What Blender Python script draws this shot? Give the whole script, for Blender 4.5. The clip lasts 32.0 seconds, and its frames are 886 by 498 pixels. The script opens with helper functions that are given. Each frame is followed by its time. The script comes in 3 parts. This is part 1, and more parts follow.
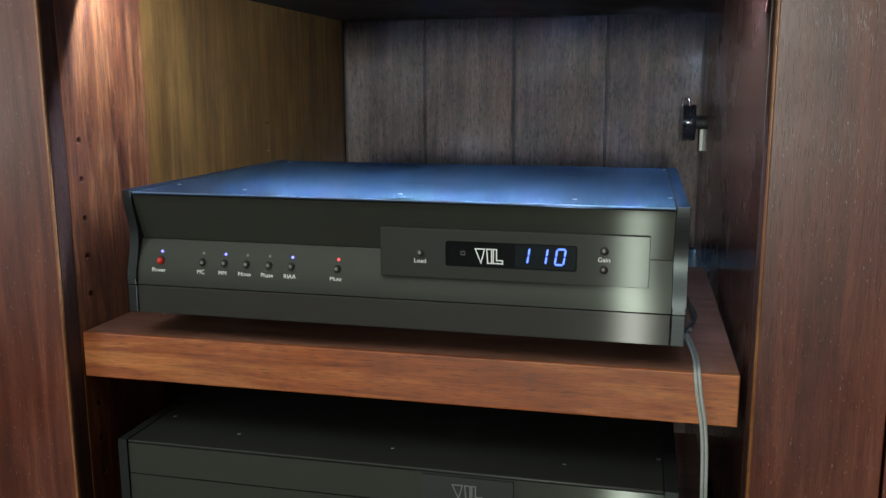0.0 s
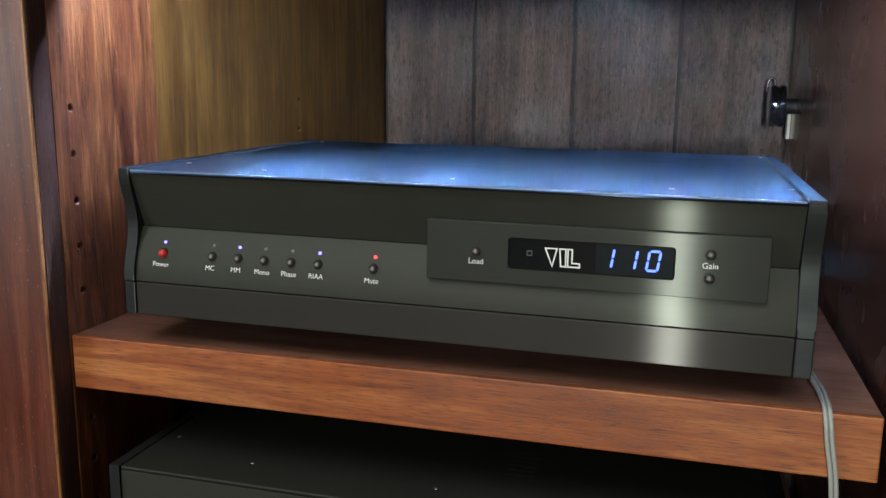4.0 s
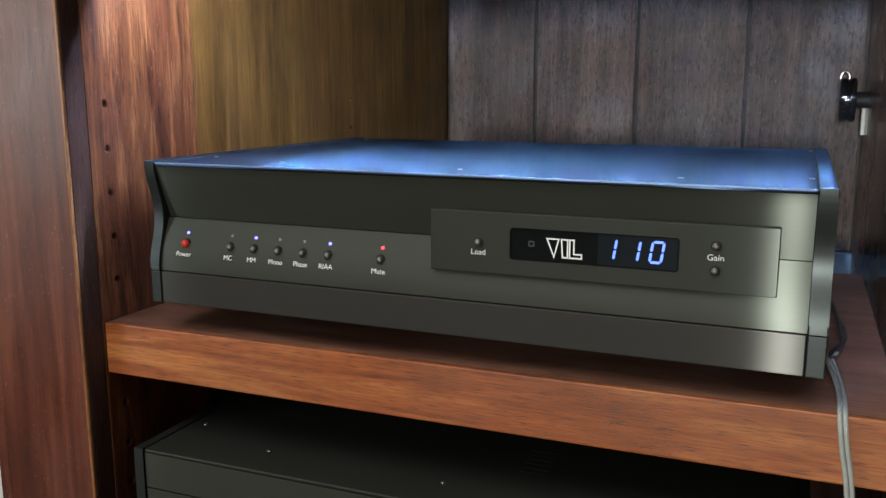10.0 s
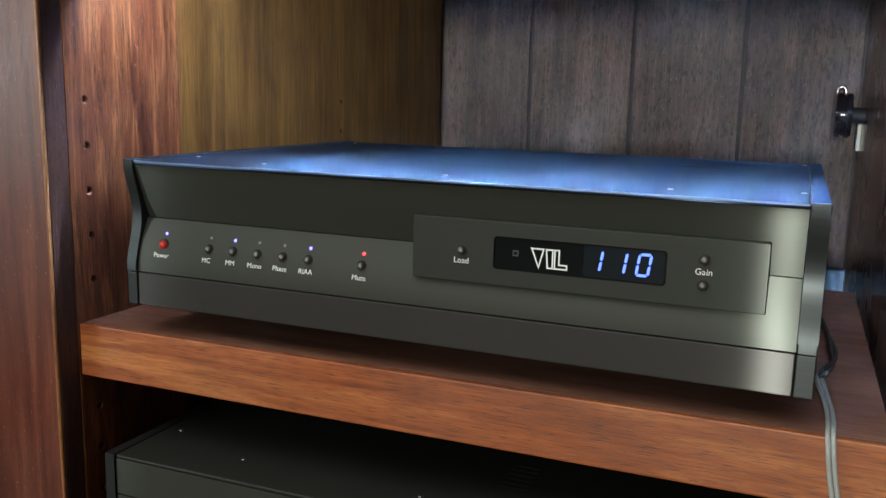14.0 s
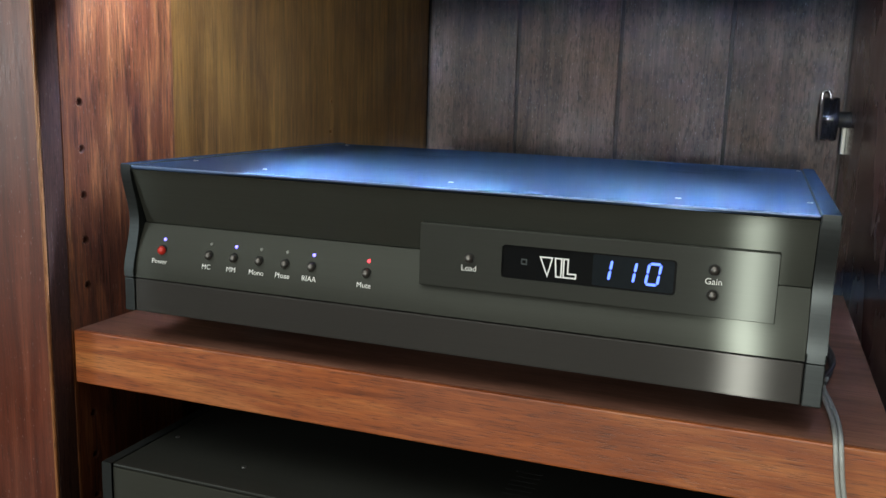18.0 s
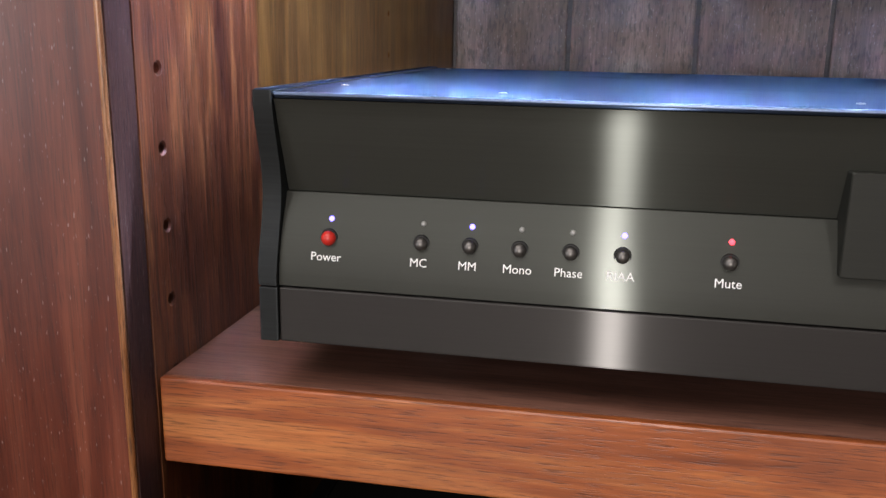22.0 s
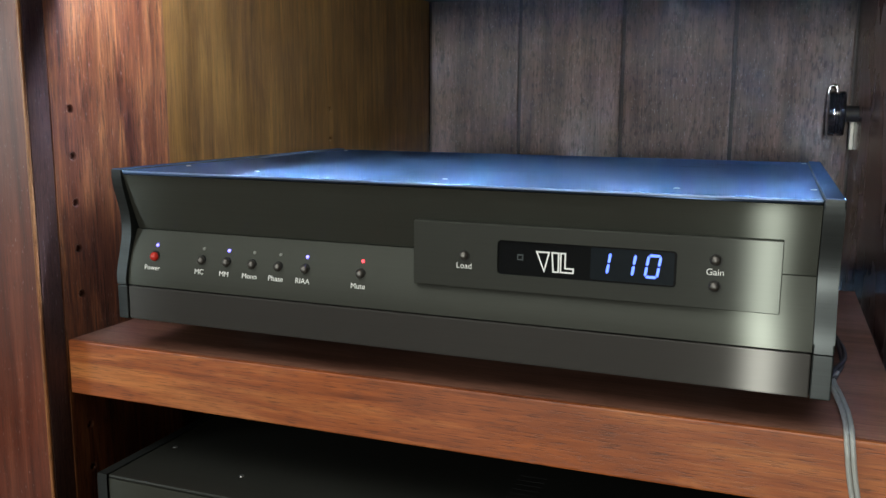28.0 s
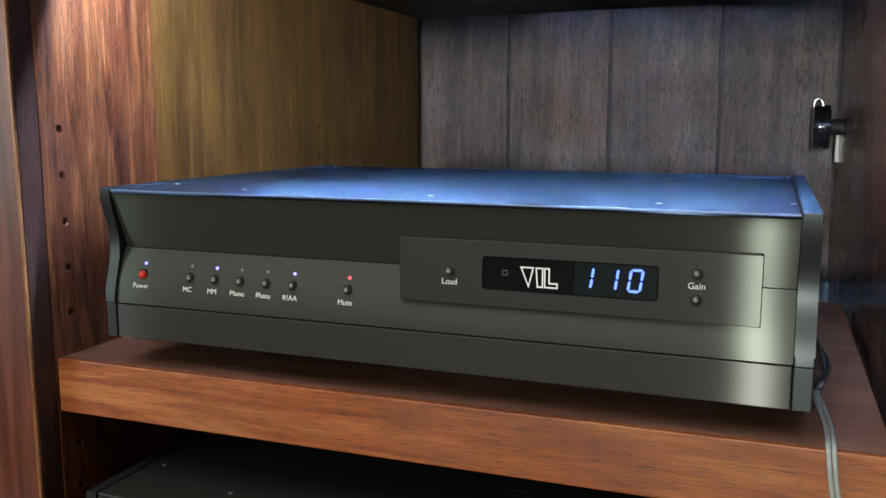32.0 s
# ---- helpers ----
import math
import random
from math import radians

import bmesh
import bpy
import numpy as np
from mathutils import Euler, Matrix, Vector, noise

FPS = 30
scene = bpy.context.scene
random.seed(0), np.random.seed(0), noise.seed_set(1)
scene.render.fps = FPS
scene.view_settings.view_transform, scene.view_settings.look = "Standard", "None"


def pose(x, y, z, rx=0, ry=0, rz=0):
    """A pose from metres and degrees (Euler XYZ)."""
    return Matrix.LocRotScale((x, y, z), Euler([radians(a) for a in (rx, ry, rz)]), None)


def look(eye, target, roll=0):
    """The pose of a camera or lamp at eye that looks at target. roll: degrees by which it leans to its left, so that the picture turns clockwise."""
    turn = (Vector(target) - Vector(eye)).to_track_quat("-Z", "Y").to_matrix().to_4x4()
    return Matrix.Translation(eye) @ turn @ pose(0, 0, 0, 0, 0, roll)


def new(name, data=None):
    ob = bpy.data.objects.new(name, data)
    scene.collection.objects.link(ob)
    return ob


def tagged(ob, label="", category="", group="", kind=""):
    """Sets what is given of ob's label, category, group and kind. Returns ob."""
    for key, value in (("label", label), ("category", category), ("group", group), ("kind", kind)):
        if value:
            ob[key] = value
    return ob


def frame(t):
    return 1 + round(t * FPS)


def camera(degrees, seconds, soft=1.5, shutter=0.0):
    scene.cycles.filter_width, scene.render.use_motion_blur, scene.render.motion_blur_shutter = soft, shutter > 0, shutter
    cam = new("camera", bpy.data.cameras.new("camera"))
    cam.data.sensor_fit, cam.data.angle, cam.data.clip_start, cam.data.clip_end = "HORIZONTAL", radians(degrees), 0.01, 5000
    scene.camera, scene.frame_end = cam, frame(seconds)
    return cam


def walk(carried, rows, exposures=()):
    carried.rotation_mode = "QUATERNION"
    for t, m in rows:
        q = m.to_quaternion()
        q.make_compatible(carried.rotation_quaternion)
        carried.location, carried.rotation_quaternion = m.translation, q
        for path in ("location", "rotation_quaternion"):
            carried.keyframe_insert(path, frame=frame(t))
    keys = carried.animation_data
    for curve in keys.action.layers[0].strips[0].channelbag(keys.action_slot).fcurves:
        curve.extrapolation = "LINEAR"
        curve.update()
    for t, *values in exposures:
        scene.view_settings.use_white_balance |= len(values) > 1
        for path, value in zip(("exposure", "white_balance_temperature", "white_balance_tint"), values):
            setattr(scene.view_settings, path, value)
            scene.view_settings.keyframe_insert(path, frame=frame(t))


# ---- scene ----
cam = camera(54.25, 32.0, soft=1.5)
PATH = [
    (0, (0.1831, -0.6157, 1.1988), (-0.2433, 1.2160, 0.8537), -0.2),
    (0.5, (0.2003, -0.5640, 1.1969), (-0.3504, 1.2323, 0.8432), 1.1),
    (1, (0.2060, -0.5248, 1.1883), (-0.4393, 1.2361, 0.8155), 0.8),
    (1.5, (0.1726, -0.5057, 1.1912), (-0.3532, 1.2963, 0.8279), -0.9),
    (2, (0.1401, -0.4761, 1.1836), (-0.2796, 1.3508, 0.8050), -2.3),
    (2.5, (0.1095, -0.4560, 1.1788), (-0.2137, 1.3910, 0.8069), -1.5),
    (3, (0.1066, -0.4713, 1.1788), (-0.2003, 1.3805, 0.8184), -0.0),
    (3.5, (0.1200, -0.4876, 1.1788), (-0.2758, 1.3460, 0.8078), 0.2),
    (4, (0.1401, -0.4990, 1.1797), (-0.3628, 1.3097, 0.8164), 0.6),
    (4.5, (0.1496, -0.4981, 1.1778), (-0.4125, 1.2935, 0.8145), 1.3),
    (6.5, (0.1783, -0.4751, 1.1644), (-0.4699, 1.2810, 0.7763), 0.4),
    (7, (0.1840, -0.4809, 1.1692), (-0.4689, 1.2801, 0.8098), 0.6),
    (7.5, (0.1850, -0.4828, 1.1702), (-0.4938, 1.2715, 0.8289), 0.7),
    (8, (0.1879, -0.4790, 1.1702), (-0.4986, 1.2734, 0.8279), 0.9),
    (8.5, (0.1879, -0.4780, 1.1702), (-0.5205, 1.2657, 0.8317), 0.9),
    (9, (0.1898, -0.4713, 1.1683), (-0.5033, 1.2753, 0.8126), 0.6),
    (9.5, (0.1926, -0.4742, 1.1692), (-0.5110, 1.2705, 0.8289), 0.3),
    (10, (0.1974, -0.4761, 1.1683), (-0.5244, 1.2610, 0.8222), -0.2),
    (10.5, (0.1993, -0.4713, 1.1663), (-0.5052, 1.2715, 0.8184), -0.2),
    (11, (0.1984, -0.4646, 1.1663), (-0.4880, 1.2839, 0.8126), -0.2),
    (11.5, (0.2003, -0.4637, 1.1663), (-0.4938, 1.2820, 0.8098), -0.1),
    (12, (0.1993, -0.4665, 1.1654), (-0.5052, 1.2772, 0.8212), 0.4),
    (12.5, (0.2022, -0.4665, 1.1663), (-0.4966, 1.2810, 0.8308), 0.5),
    (13, (0.2031, -0.4684, 1.1673), (-0.4995, 1.2772, 0.8298), 0.7),
    (13.5, (0.2031, -0.4665, 1.1673), (-0.5072, 1.2782, 0.8384), 1.0),
    (14, (0.1993, -0.4608, 1.1663), (-0.5138, 1.2820, 0.8356), 1.2),
    (14.5, (0.1993, -0.4570, 1.1673), (-0.5110, 1.2877, 0.8403), 1.1),
    (16.5, (0.1974, -0.4656, 1.1702), (-0.4986, 1.2887, 0.8623), 0.6),
    (17, (0.1955, -0.4646, 1.1702), (-0.4957, 1.2906, 0.8595), 0.7),
    (17.5, (0.1879, -0.4646, 1.1654), (-0.4928, 1.2916, 0.8384), 1.2),
    (18, (0.1783, -0.4656, 1.1730), (-0.4747, 1.2992, 0.8327), 1.6),
    (18.5, (0.1362, -0.4512, 1.1673), (-0.4393, 1.3346, 0.7973), 1.2),
    (19, (0.0435, -0.4216, 1.1654), (-0.4546, 1.3891, 0.8059), 1.7),
    (19.5, (-0.0349, -0.3690, 1.1539), (-0.4460, 1.4646, 0.8021), 1.4),
    (20, (-0.0779, -0.3336, 1.1405), (-0.4374, 1.5038, 0.7514), 1.2),
    (20.5, (-0.0989, -0.3289, 1.1415), (-0.4603, 1.5009, 0.7180), 0.8),
    (21, (-0.0989, -0.3164, 1.1367), (-0.4374, 1.5095, 0.6817), 1.1),
    (21.5, (-0.0951, -0.3136, 1.1377), (-0.4259, 1.5153, 0.6874), 0.9),
    (22, (-0.0903, -0.3117, 1.1396), (-0.4450, 1.5124, 0.6903), 0.8),
    (22.5, (-0.0617, -0.3270, 1.1463), (-0.4947, 1.4847, 0.7142), 0.6),
    (23, (-0.0129, -0.3470, 1.1520), (-0.5377, 1.4493, 0.7572), 0.7),
    (23.5, (0.0435, -0.3709, 1.1568), (-0.5416, 1.4101, 0.7811), 0.8),
    (24, (0.0961, -0.3967, 1.1568), (-0.5129, 1.3786, 0.7906), 0.4),
    (24.5, (0.1314, -0.4092, 1.1568), (-0.5014, 1.3604, 0.8050), 0.3),
    (25, (0.1601, -0.4168, 1.1558), (-0.5062, 1.3403, 0.8002), 0.4),
    (25.5, (0.1735, -0.4283, 1.1587), (-0.5263, 1.3212, 0.8356), 0.6),
    (27.5, (0.1840, -0.4493, 1.1587), (-0.5406, 1.2963, 0.8690), 0.6),
    (28, (0.1850, -0.4522, 1.1616), (-0.4976, 1.3069, 0.8518), 0.2),
    (28.5, (0.1831, -0.4598, 1.1587), (-0.4947, 1.3040, 0.8652), -0.0),
    (29, (0.1773, -0.4646, 1.1606), (-0.4986, 1.3011, 0.8757), -0.2),
    (29.5, (0.1840, -0.4627, 1.1568), (-0.5024, 1.3002, 0.8738), 0.1),
    (30, (0.1859, -0.4617, 1.1644), (-0.4986, 1.2982, 0.8671), -0.2),
    (30.5, (0.1907, -0.4646, 1.1606), (-0.5091, 1.2963, 0.9063), -0.1),
    (31, (0.1907, -0.4646, 1.1587), (-0.5091, 1.2973, 0.9111), 0.1),
    (31.5, (0.1907, -0.4608, 1.1616), (-0.5033, 1.3021, 0.9025), 0.0),
    (32, (0.1917, -0.4541, 1.1635), (-0.4823, 1.3126, 0.8843), -0.2),
]
walk(cam, [(t, look(eye, target, roll)) for t, eye, target, roll in PATH],
     exposures=[(0.0, -0.18, 6350, -2), (2.5, 0.0, 6450, 2), (10.0, 0.02, 6550, 3), (18.0, 0.04, 6500, 2), (20.5, 0.36, 6600, 18), (22.0, 0.36, 6600, 18), (24.5, 0.10, 6550, 10), (28.0, 0.04, 6550, 3), (32.0, 0.04, 6550, 2)])

# ---- light ----
world = bpy.data.worlds.new("world")
world.use_nodes = True
world.node_tree.nodes["Background"].inputs["Color"].default_value = (0.60, 0.68, 0.80, 1)
world.node_tree.nodes["Background"].inputs["Strength"].default_value = 0.02
scene.world = world
WINDOW_POWER = 34.0   # assumed daylight from the side, inferred from the stile's grey sheen
LED_POWER = 2500.0      # radiance of each small diode of the strip
CARRIED_LIGHT_POWER = 50.0    # far lamp standing in for a light carried with the camera
OVERHEAD_FILL_POWER = 27.5     # overhead fill added for ambient light, no known ceiling lamp


def area_lamp(name, at, target, power, size, colour, size_y=None, spread=180):
    data = bpy.data.lights.new(name, "AREA")
    data.energy, data.size, data.color, data.spread = power, size, colour, radians(spread)
    if size_y:
        data.shape, data.size_y = "RECTANGLE", size_y
    ob = new(name, data)
    ob.matrix_world = look(at, target)
    return ob


area_lamp("room_spotlight", (0.08, -17.4, 1.85), (0.0, 0.0, 1.05), CARRIED_LIGHT_POWER, 0.40, (1.0, 0.98, 0.93), size_y=1.55, spread=40)
area_lamp("room_ceiling_lamp", (-0.45, -0.95, 2.62), (-0.25, -0.75, 0.0), OVERHEAD_FILL_POWER, 2.0, (0.98, 0.96, 0.92))
area_lamp("room_window_light", (-2.93, -2.60, 1.45), (0.0, -2.30, 1.2), WINDOW_POWER, 1.1, (0.88, 0.95, 1.0), size_y=1.7)

# ---- materials ----


def rgba(c):
    return (c[0], c[1], c[2], 1.0)


class Nodes:
    """Short-hand for building a node material."""

    def __init__(self, name):
        self.mat = bpy.data.materials.new(name)
        self.mat.use_nodes = True
        self.tree = self.mat.node_tree
        self.bsdf = self.tree.nodes["Principled BSDF"]
        self.coord = self.tree.nodes.new("ShaderNodeTexCoord").outputs["Object"]

    def link(self, a, b):
        self.tree.links.new(a, b)

    def mapped(self, scale, rotation=(0, 0, 0), source=None, offset=None):
        n = self.tree.nodes.new("ShaderNodeMapping")
        n.inputs["Scale"].default_value = scale
        n.inputs["Rotation"].default_value = rotation
        self.link(source or self.coord, n.inputs["Vector"])
        if offset is not None:
            self.link(offset, n.inputs["Location"])
        return n.outputs["Vector"]

    def noise(self, vector, scale=1.0, detail=4.0, rough=0.55, distort=0.0):
        n = self.tree.nodes.new("ShaderNodeTexNoise")
        n.inputs["Scale"].default_value, n.inputs["Detail"].default_value = scale, detail
        n.inputs["Roughness"].default_value, n.inputs["Distortion"].default_value = rough, distort
        self.link(vector, n.inputs["Vector"])
        return n.outputs["Fac"]

    def ramp(self, fac, *stops):
        n = self.tree.nodes.new("ShaderNodeValToRGB")
        e = n.color_ramp.elements
        while len(e) < len(stops):
            e.new(0.5)
        for k, (p, c) in zip(e, stops):
            k.position, k.color = p, rgba(c) if isinstance(c, tuple) else (c, c, c, 1)
        self.link(fac, n.inputs["Fac"])
        return n.outputs["Color"]

    def mix(self, fac, a, b, blend="MIX"):
        n = self.tree.nodes.new("ShaderNodeMix")
        n.data_type, n.blend_type = "RGBA", blend
        for value, socket in ((fac, n.inputs[0]), (a, n.inputs[6]), (b, n.inputs[7])):
            if isinstance(value, (int, float)):
                socket.default_value = value
            elif isinstance(value, tuple):
                socket.default_value = rgba(value)
            else:
                self.link(value, socket)
        return n.outputs[2]

    def bump(self, height, strength, distance, normal=None):
        n = self.tree.nodes.new("ShaderNodeBump")
        n.inputs["Strength"].default_value, n.inputs["Distance"].default_value = strength, distance
        self.link(height, n.inputs["Height"])
        if normal is not None:
            self.link(normal, n.inputs["Normal"])
        return n.outputs["Normal"]

    def random(self):
        return self.tree.nodes.new("ShaderNodeObjectInfo").outputs["Random"]

    def put(self, **values):
        for key, value in values.items():
            socket = self.bsdf.inputs[key.replace("_", " ")]
            if isinstance(value, (int, float)):
                socket.default_value = value
            elif isinstance(value, tuple):
                socket.default_value = rgba(value) if len(value) == 3 and socket.type == "RGBA" else value
            else:
                self.link(value, socket)
        return self.mat


def wood(name, deep, mid, light, grain="z", rough=0.35, coat=0.25, pores=0.6, bands=1.0, relief=0.2, fleck=0.0, vary=False, gloss=0.5, sheen=0.18, twist=0.6, pore_size=(1700, 120), fibres=0.65, blotch=0.0):
    """Varnished hardwood with its grain along one axis: broad figure, fibres, and short open pores."""
    n = Nodes(name)
    offset = None
    if vary:
        v = n.tree.nodes.new("ShaderNodeVectorMath")
        v.operation = "SCALE"
        v.inputs[0].default_value = (7.1, 3.3, 5.7)
        n.link(n.random(), v.inputs["Scale"])
        offset = v.outputs[0]

    def along(across, length):
        return tuple(length if a == grain else across for a in "xyz")

    broad = n.noise(n.mapped(along(14 * bands, 1.6 * bands), offset=offset), 1.0, 3, 0.6, 1.5 * twist)
    figure = n.noise(n.mapped(along(75, 3.2 + 2.0 * twist), offset=offset), 1.0, 5, 0.65, twist)
    fibre = n.noise(n.mapped(along(900, 13.0), offset=offset), 1.0, 4, 0.65)
    pore = n.noise(n.mapped(along(*pore_size), offset=offset), 1.0, 2, 0.5)
    base = n.ramp(n.mix(0.55, broad, figure), (0.36, deep), (0.50, mid), (0.64, light))
    base = n.mix(fibres, base, n.ramp(fibre, (0.32, 0.35), (0.62, 1.0)), "MULTIPLY")
    dark = n.ramp(pore, (0.34, 0.15), (0.46, 1.0))
    if blotch:
        cloud = n.noise(n.mapped(along(22, 8.0)), 1.0, 4, 0.7, 0.8)
        base = n.mix(blotch, base, n.ramp(cloud, (0.28, (0.50, 0.42, 0.36)), (0.48, (0.95, 0.95, 0.95)), (0.72, (1.45, 1.50, 1.45))), "MULTIPLY")
    base = n.mix(pores, base, dark, "MULTIPLY")
    if vary:
        base = n.mix(0.9, base, n.ramp(n.random(), (0.0, (0.72, 0.70, 0.74)), (0.35, (0.95, 0.86, 0.84)), (0.7, (1.25, 1.20, 1.12)), (1.0, (0.90, 0.86, 0.90))), "MULTIPLY")
        mottle = n.noise(n.mapped(along(28, 9.0), offset=offset), 1.0, 4, 0.7, 0.6)
        base = n.mix(0.7, base, n.ramp(mottle, (0.3, 0.55), (0.7, 1.35)), "MULTIPLY")
    if fleck:
        wax = n.noise(n.mapped(along(1100, 240.0)), 1.0, 1, 0.4)
        base = n.mix(fleck, base, n.ramp(wax, (0.695, 0.0), (0.76, 0.8)), "ADD")
    shine = n.ramp(n.noise(n.mapped((9, 9, 9)), 1.0, 3), (0.3, rough - 0.08), (0.7, rough + 0.12))
    normal = n.bump(dark, relief, 0.0004)
    normal = n.bump(figure, relief * 0.35, 0.0006, normal)
    return n.put(Base_Color=base, Roughness=shine, Normal=normal, Coat_Weight=coat, Coat_Roughness=sheen, Specular_IOR_Level=gloss)


STILE = wood("stile_mahogany", (0.054, 0.010, 0.005), (0.122, 0.026, 0.013), (0.195, 0.054, 0.028), rough=0.36, coat=0.27, sheen=0.30, fleck=0.18, pores=0.4, pore_size=(1400, 60), fibres=0.45, blotch=0.5)
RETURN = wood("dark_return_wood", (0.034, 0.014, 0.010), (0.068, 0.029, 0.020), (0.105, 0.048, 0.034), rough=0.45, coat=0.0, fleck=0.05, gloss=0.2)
BEAD = wood("pale_edge_wood", (0.18, 0.060, 0.018), (0.33, 0.125, 0.040), (0.48, 0.21, 0.078), rough=0.35, coat=0.2)
POST = wood("post_mahogany", (0.050, 0.011, 0.005), (0.132, 0.035, 0.012), (0.290, 0.100, 0.031), rough=0.40, coat=0.0, bands=1.8, fleck=0.06, gloss=0.45, twist=1.6, pores=0.6, pore_size=(800, 60), blotch=0.6)
OLIVE = wood("side_veneer", (0.072, 0.027, 0.006), (0.136, 0.054, 0.011), (0.212, 0.094, 0.020), rough=0.5, coat=0.0, bands=0.8, pores=0.35, pore_size=(800, 30), relief=0.15, gloss=0.3, twist=0.9, fibres=0.6, blotch=0.6)
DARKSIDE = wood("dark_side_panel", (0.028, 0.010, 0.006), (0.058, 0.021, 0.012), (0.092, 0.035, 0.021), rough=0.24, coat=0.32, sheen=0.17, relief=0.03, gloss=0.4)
BACK = wood("back_board_wood", (0.046, 0.026, 0.019), (0.090, 0.056, 0.043), (0.152, 0.102, 0.080), rough=0.58, coat=0.0, pores=0.62, pore_size=(430, 105), relief=0.7, fibres=0.7, fleck=0.12, vary=True)
SHELF = wood("shelf_mahogany", (0.235, 0.053, 0.012), (0.395, 0.100, 0.024), (0.62, 0.215, 0.060), grain="x", rough=0.42, coat=0.35, sheen=0.50, gloss=0.5, bands=1.2, pores=0.62, pore_size=(1500, 70), fibres=0.5, twist=1.2, blotch=0.5)
# browner veneer, with the grey sheen of reflected room light mixed into the colour
SHELF_TOP = wood("shelf_top_sheen_veneer", (0.190, 0.080, 0.053), (0.300, 0.132, 0.090), (0.410, 0.195, 0.138), grain="x", rough=0.5, coat=0.25, sheen=0.35, gloss=0.5, bands=1.2, pores=0.5, pore_size=(1500, 58), fibres=0.45, twist=0.9, blotch=0.45, fleck=0.06)
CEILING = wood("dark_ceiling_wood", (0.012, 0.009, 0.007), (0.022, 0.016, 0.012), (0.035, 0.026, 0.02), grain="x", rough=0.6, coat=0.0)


def brushed(name, dull, sheen, rough=0.25, stretch=0.8, share=0.5, streak=0.3, wear=0.03, film=0.25, crisp=None, core=(0.360, 0.849)):
    """Black anodised aluminium, brushed across the width: a dull oxide coat over a sheen that the brush lines draw out."""
    n = Nodes(name)
    line = n.noise(n.mapped((5, 1100, 1100)), 1.0, 4, 0.65)
    cloud = n.noise(n.mapped((9, 9, 9)), 1.0, 3)
    base = n.mix(streak, dull, n.ramp(line, (0.3, 0.45), (0.7, 1.0)), "MULTIPLY")
    base = n.mix(0.25, base, n.ramp(cloud, (0.3, 0.6), (0.7, 1.0)), "MULTIPLY")
    n.put(Base_Color=base, Roughness=0.55, Specular_IOR_Level=film)
    g = n.tree.nodes.new("ShaderNodeBsdfAnisotropic")
    t = n.tree.nodes.new("ShaderNodeCombineXYZ")
    t.inputs["X"].default_value = 1.0
    n.link(t.outputs[0], g.inputs["Tangent"])
    g.inputs["Anisotropy"].default_value = stretch
    n.link(n.mix(streak, sheen, n.ramp(line, (0.3, 0.4), (0.7, 1.0)), "MULTIPLY"), g.inputs["Color"])
    n.link(n.ramp(n.mix(0.5, line, cloud), (0.35, rough - wear), (0.65, rough + wear)), g.inputs["Roughness"])
    m = n.tree.nodes.new("ShaderNodeMixShader")
    m.inputs[0].default_value = share
    n.link(n.bsdf.outputs[0], m.inputs[1])
    out = g.outputs[0]
    if crisp:
        c = n.tree.nodes.new("ShaderNodeBsdfAnisotropic")
        c.distribution = "BECKMANN"
        c.inputs["Color"].default_value, c.inputs["Roughness"].default_value, c.inputs["Anisotropy"].default_value = rgba(crisp), core[0], core[1]
        n.link(t.outputs[0], c.inputs["Tangent"])
        both = n.tree.nodes.new("ShaderNodeMixShader")
        n.link(g.outputs[0], both.inputs[1])
        n.link(c.outputs[0], both.inputs[2])
        out = both.outputs[0]
    n.link(out, m.inputs[2])
    n.link(m.outputs[0], n.tree.nodes["Material Output"].inputs["Surface"])
    return n.mat


def plain(name, colour, rough=0.5, metallic=0.0, coat=0.0, grain=0.06):
    n = Nodes(name)
    speck = n.noise(n.mapped((260, 260, 260)), 1.0, 3)
    cloud = n.noise(n.mapped((13, 13, 13)), 1.0, 2)
    both = n.mix(0.5, speck, cloud)
    lo, hi = tuple(c * (1 - 2 * grain) for c in colour), tuple(min(1, c * (1 + 2 * grain)) for c in colour)
    return n.put(Base_Color=n.ramp(both, (0.3, lo), (0.7, hi)), Roughness=rough, Metallic=metallic, Coat_Weight=coat)


def glow(name, colour, strength, base=(0.05, 0.05, 0.05)):
    n = Nodes(name)
    return n.put(Base_Color=base, Roughness=0.3, Emission_Color=colour, Emission_Strength=strength)


FRONT = brushed("anodised_front", (0.064, 0.065, 0.054), (0.044, 0.048, 0.042), rough=0.36, stretch=0.76, streak=0.16, wear=0.018, crisp=(0.112, 0.121, 0.109), core=(0.26, 0.86))
PLATE = brushed("anodised_plate", (0.052, 0.053, 0.045), (0.034, 0.037, 0.034), rough=0.36, stretch=0.76, streak=0.16, wear=0.018, crisp=(0.086, 0.093, 0.084), core=(0.26, 0.86))
BAR = brushed("anodised_bar", (0.057, 0.051, 0.047), (0.040, 0.039, 0.037), rough=0.36, stretch=0.76, streak=0.16, wear=0.018, crisp=(0.090, 0.089, 0.085), core=(0.26, 0.86))
CAP = brushed("anodised_cap", (0.028, 0.031, 0.031), (0.062, 0.069, 0.071), rough=0.3, stretch=0.4)
# the diode strip's blue light is put into this sheen colour
BLUE_LIT_LID = brushed("blue_lit_lid", (0.020, 0.021, 0.023), (0.086, 0.132, 0.240), rough=0.278, stretch=0.613, share=0.7, wear=0.006, film=0.0, crisp=(0.118, 0.178, 0.318), core=(0.325, 0.832))
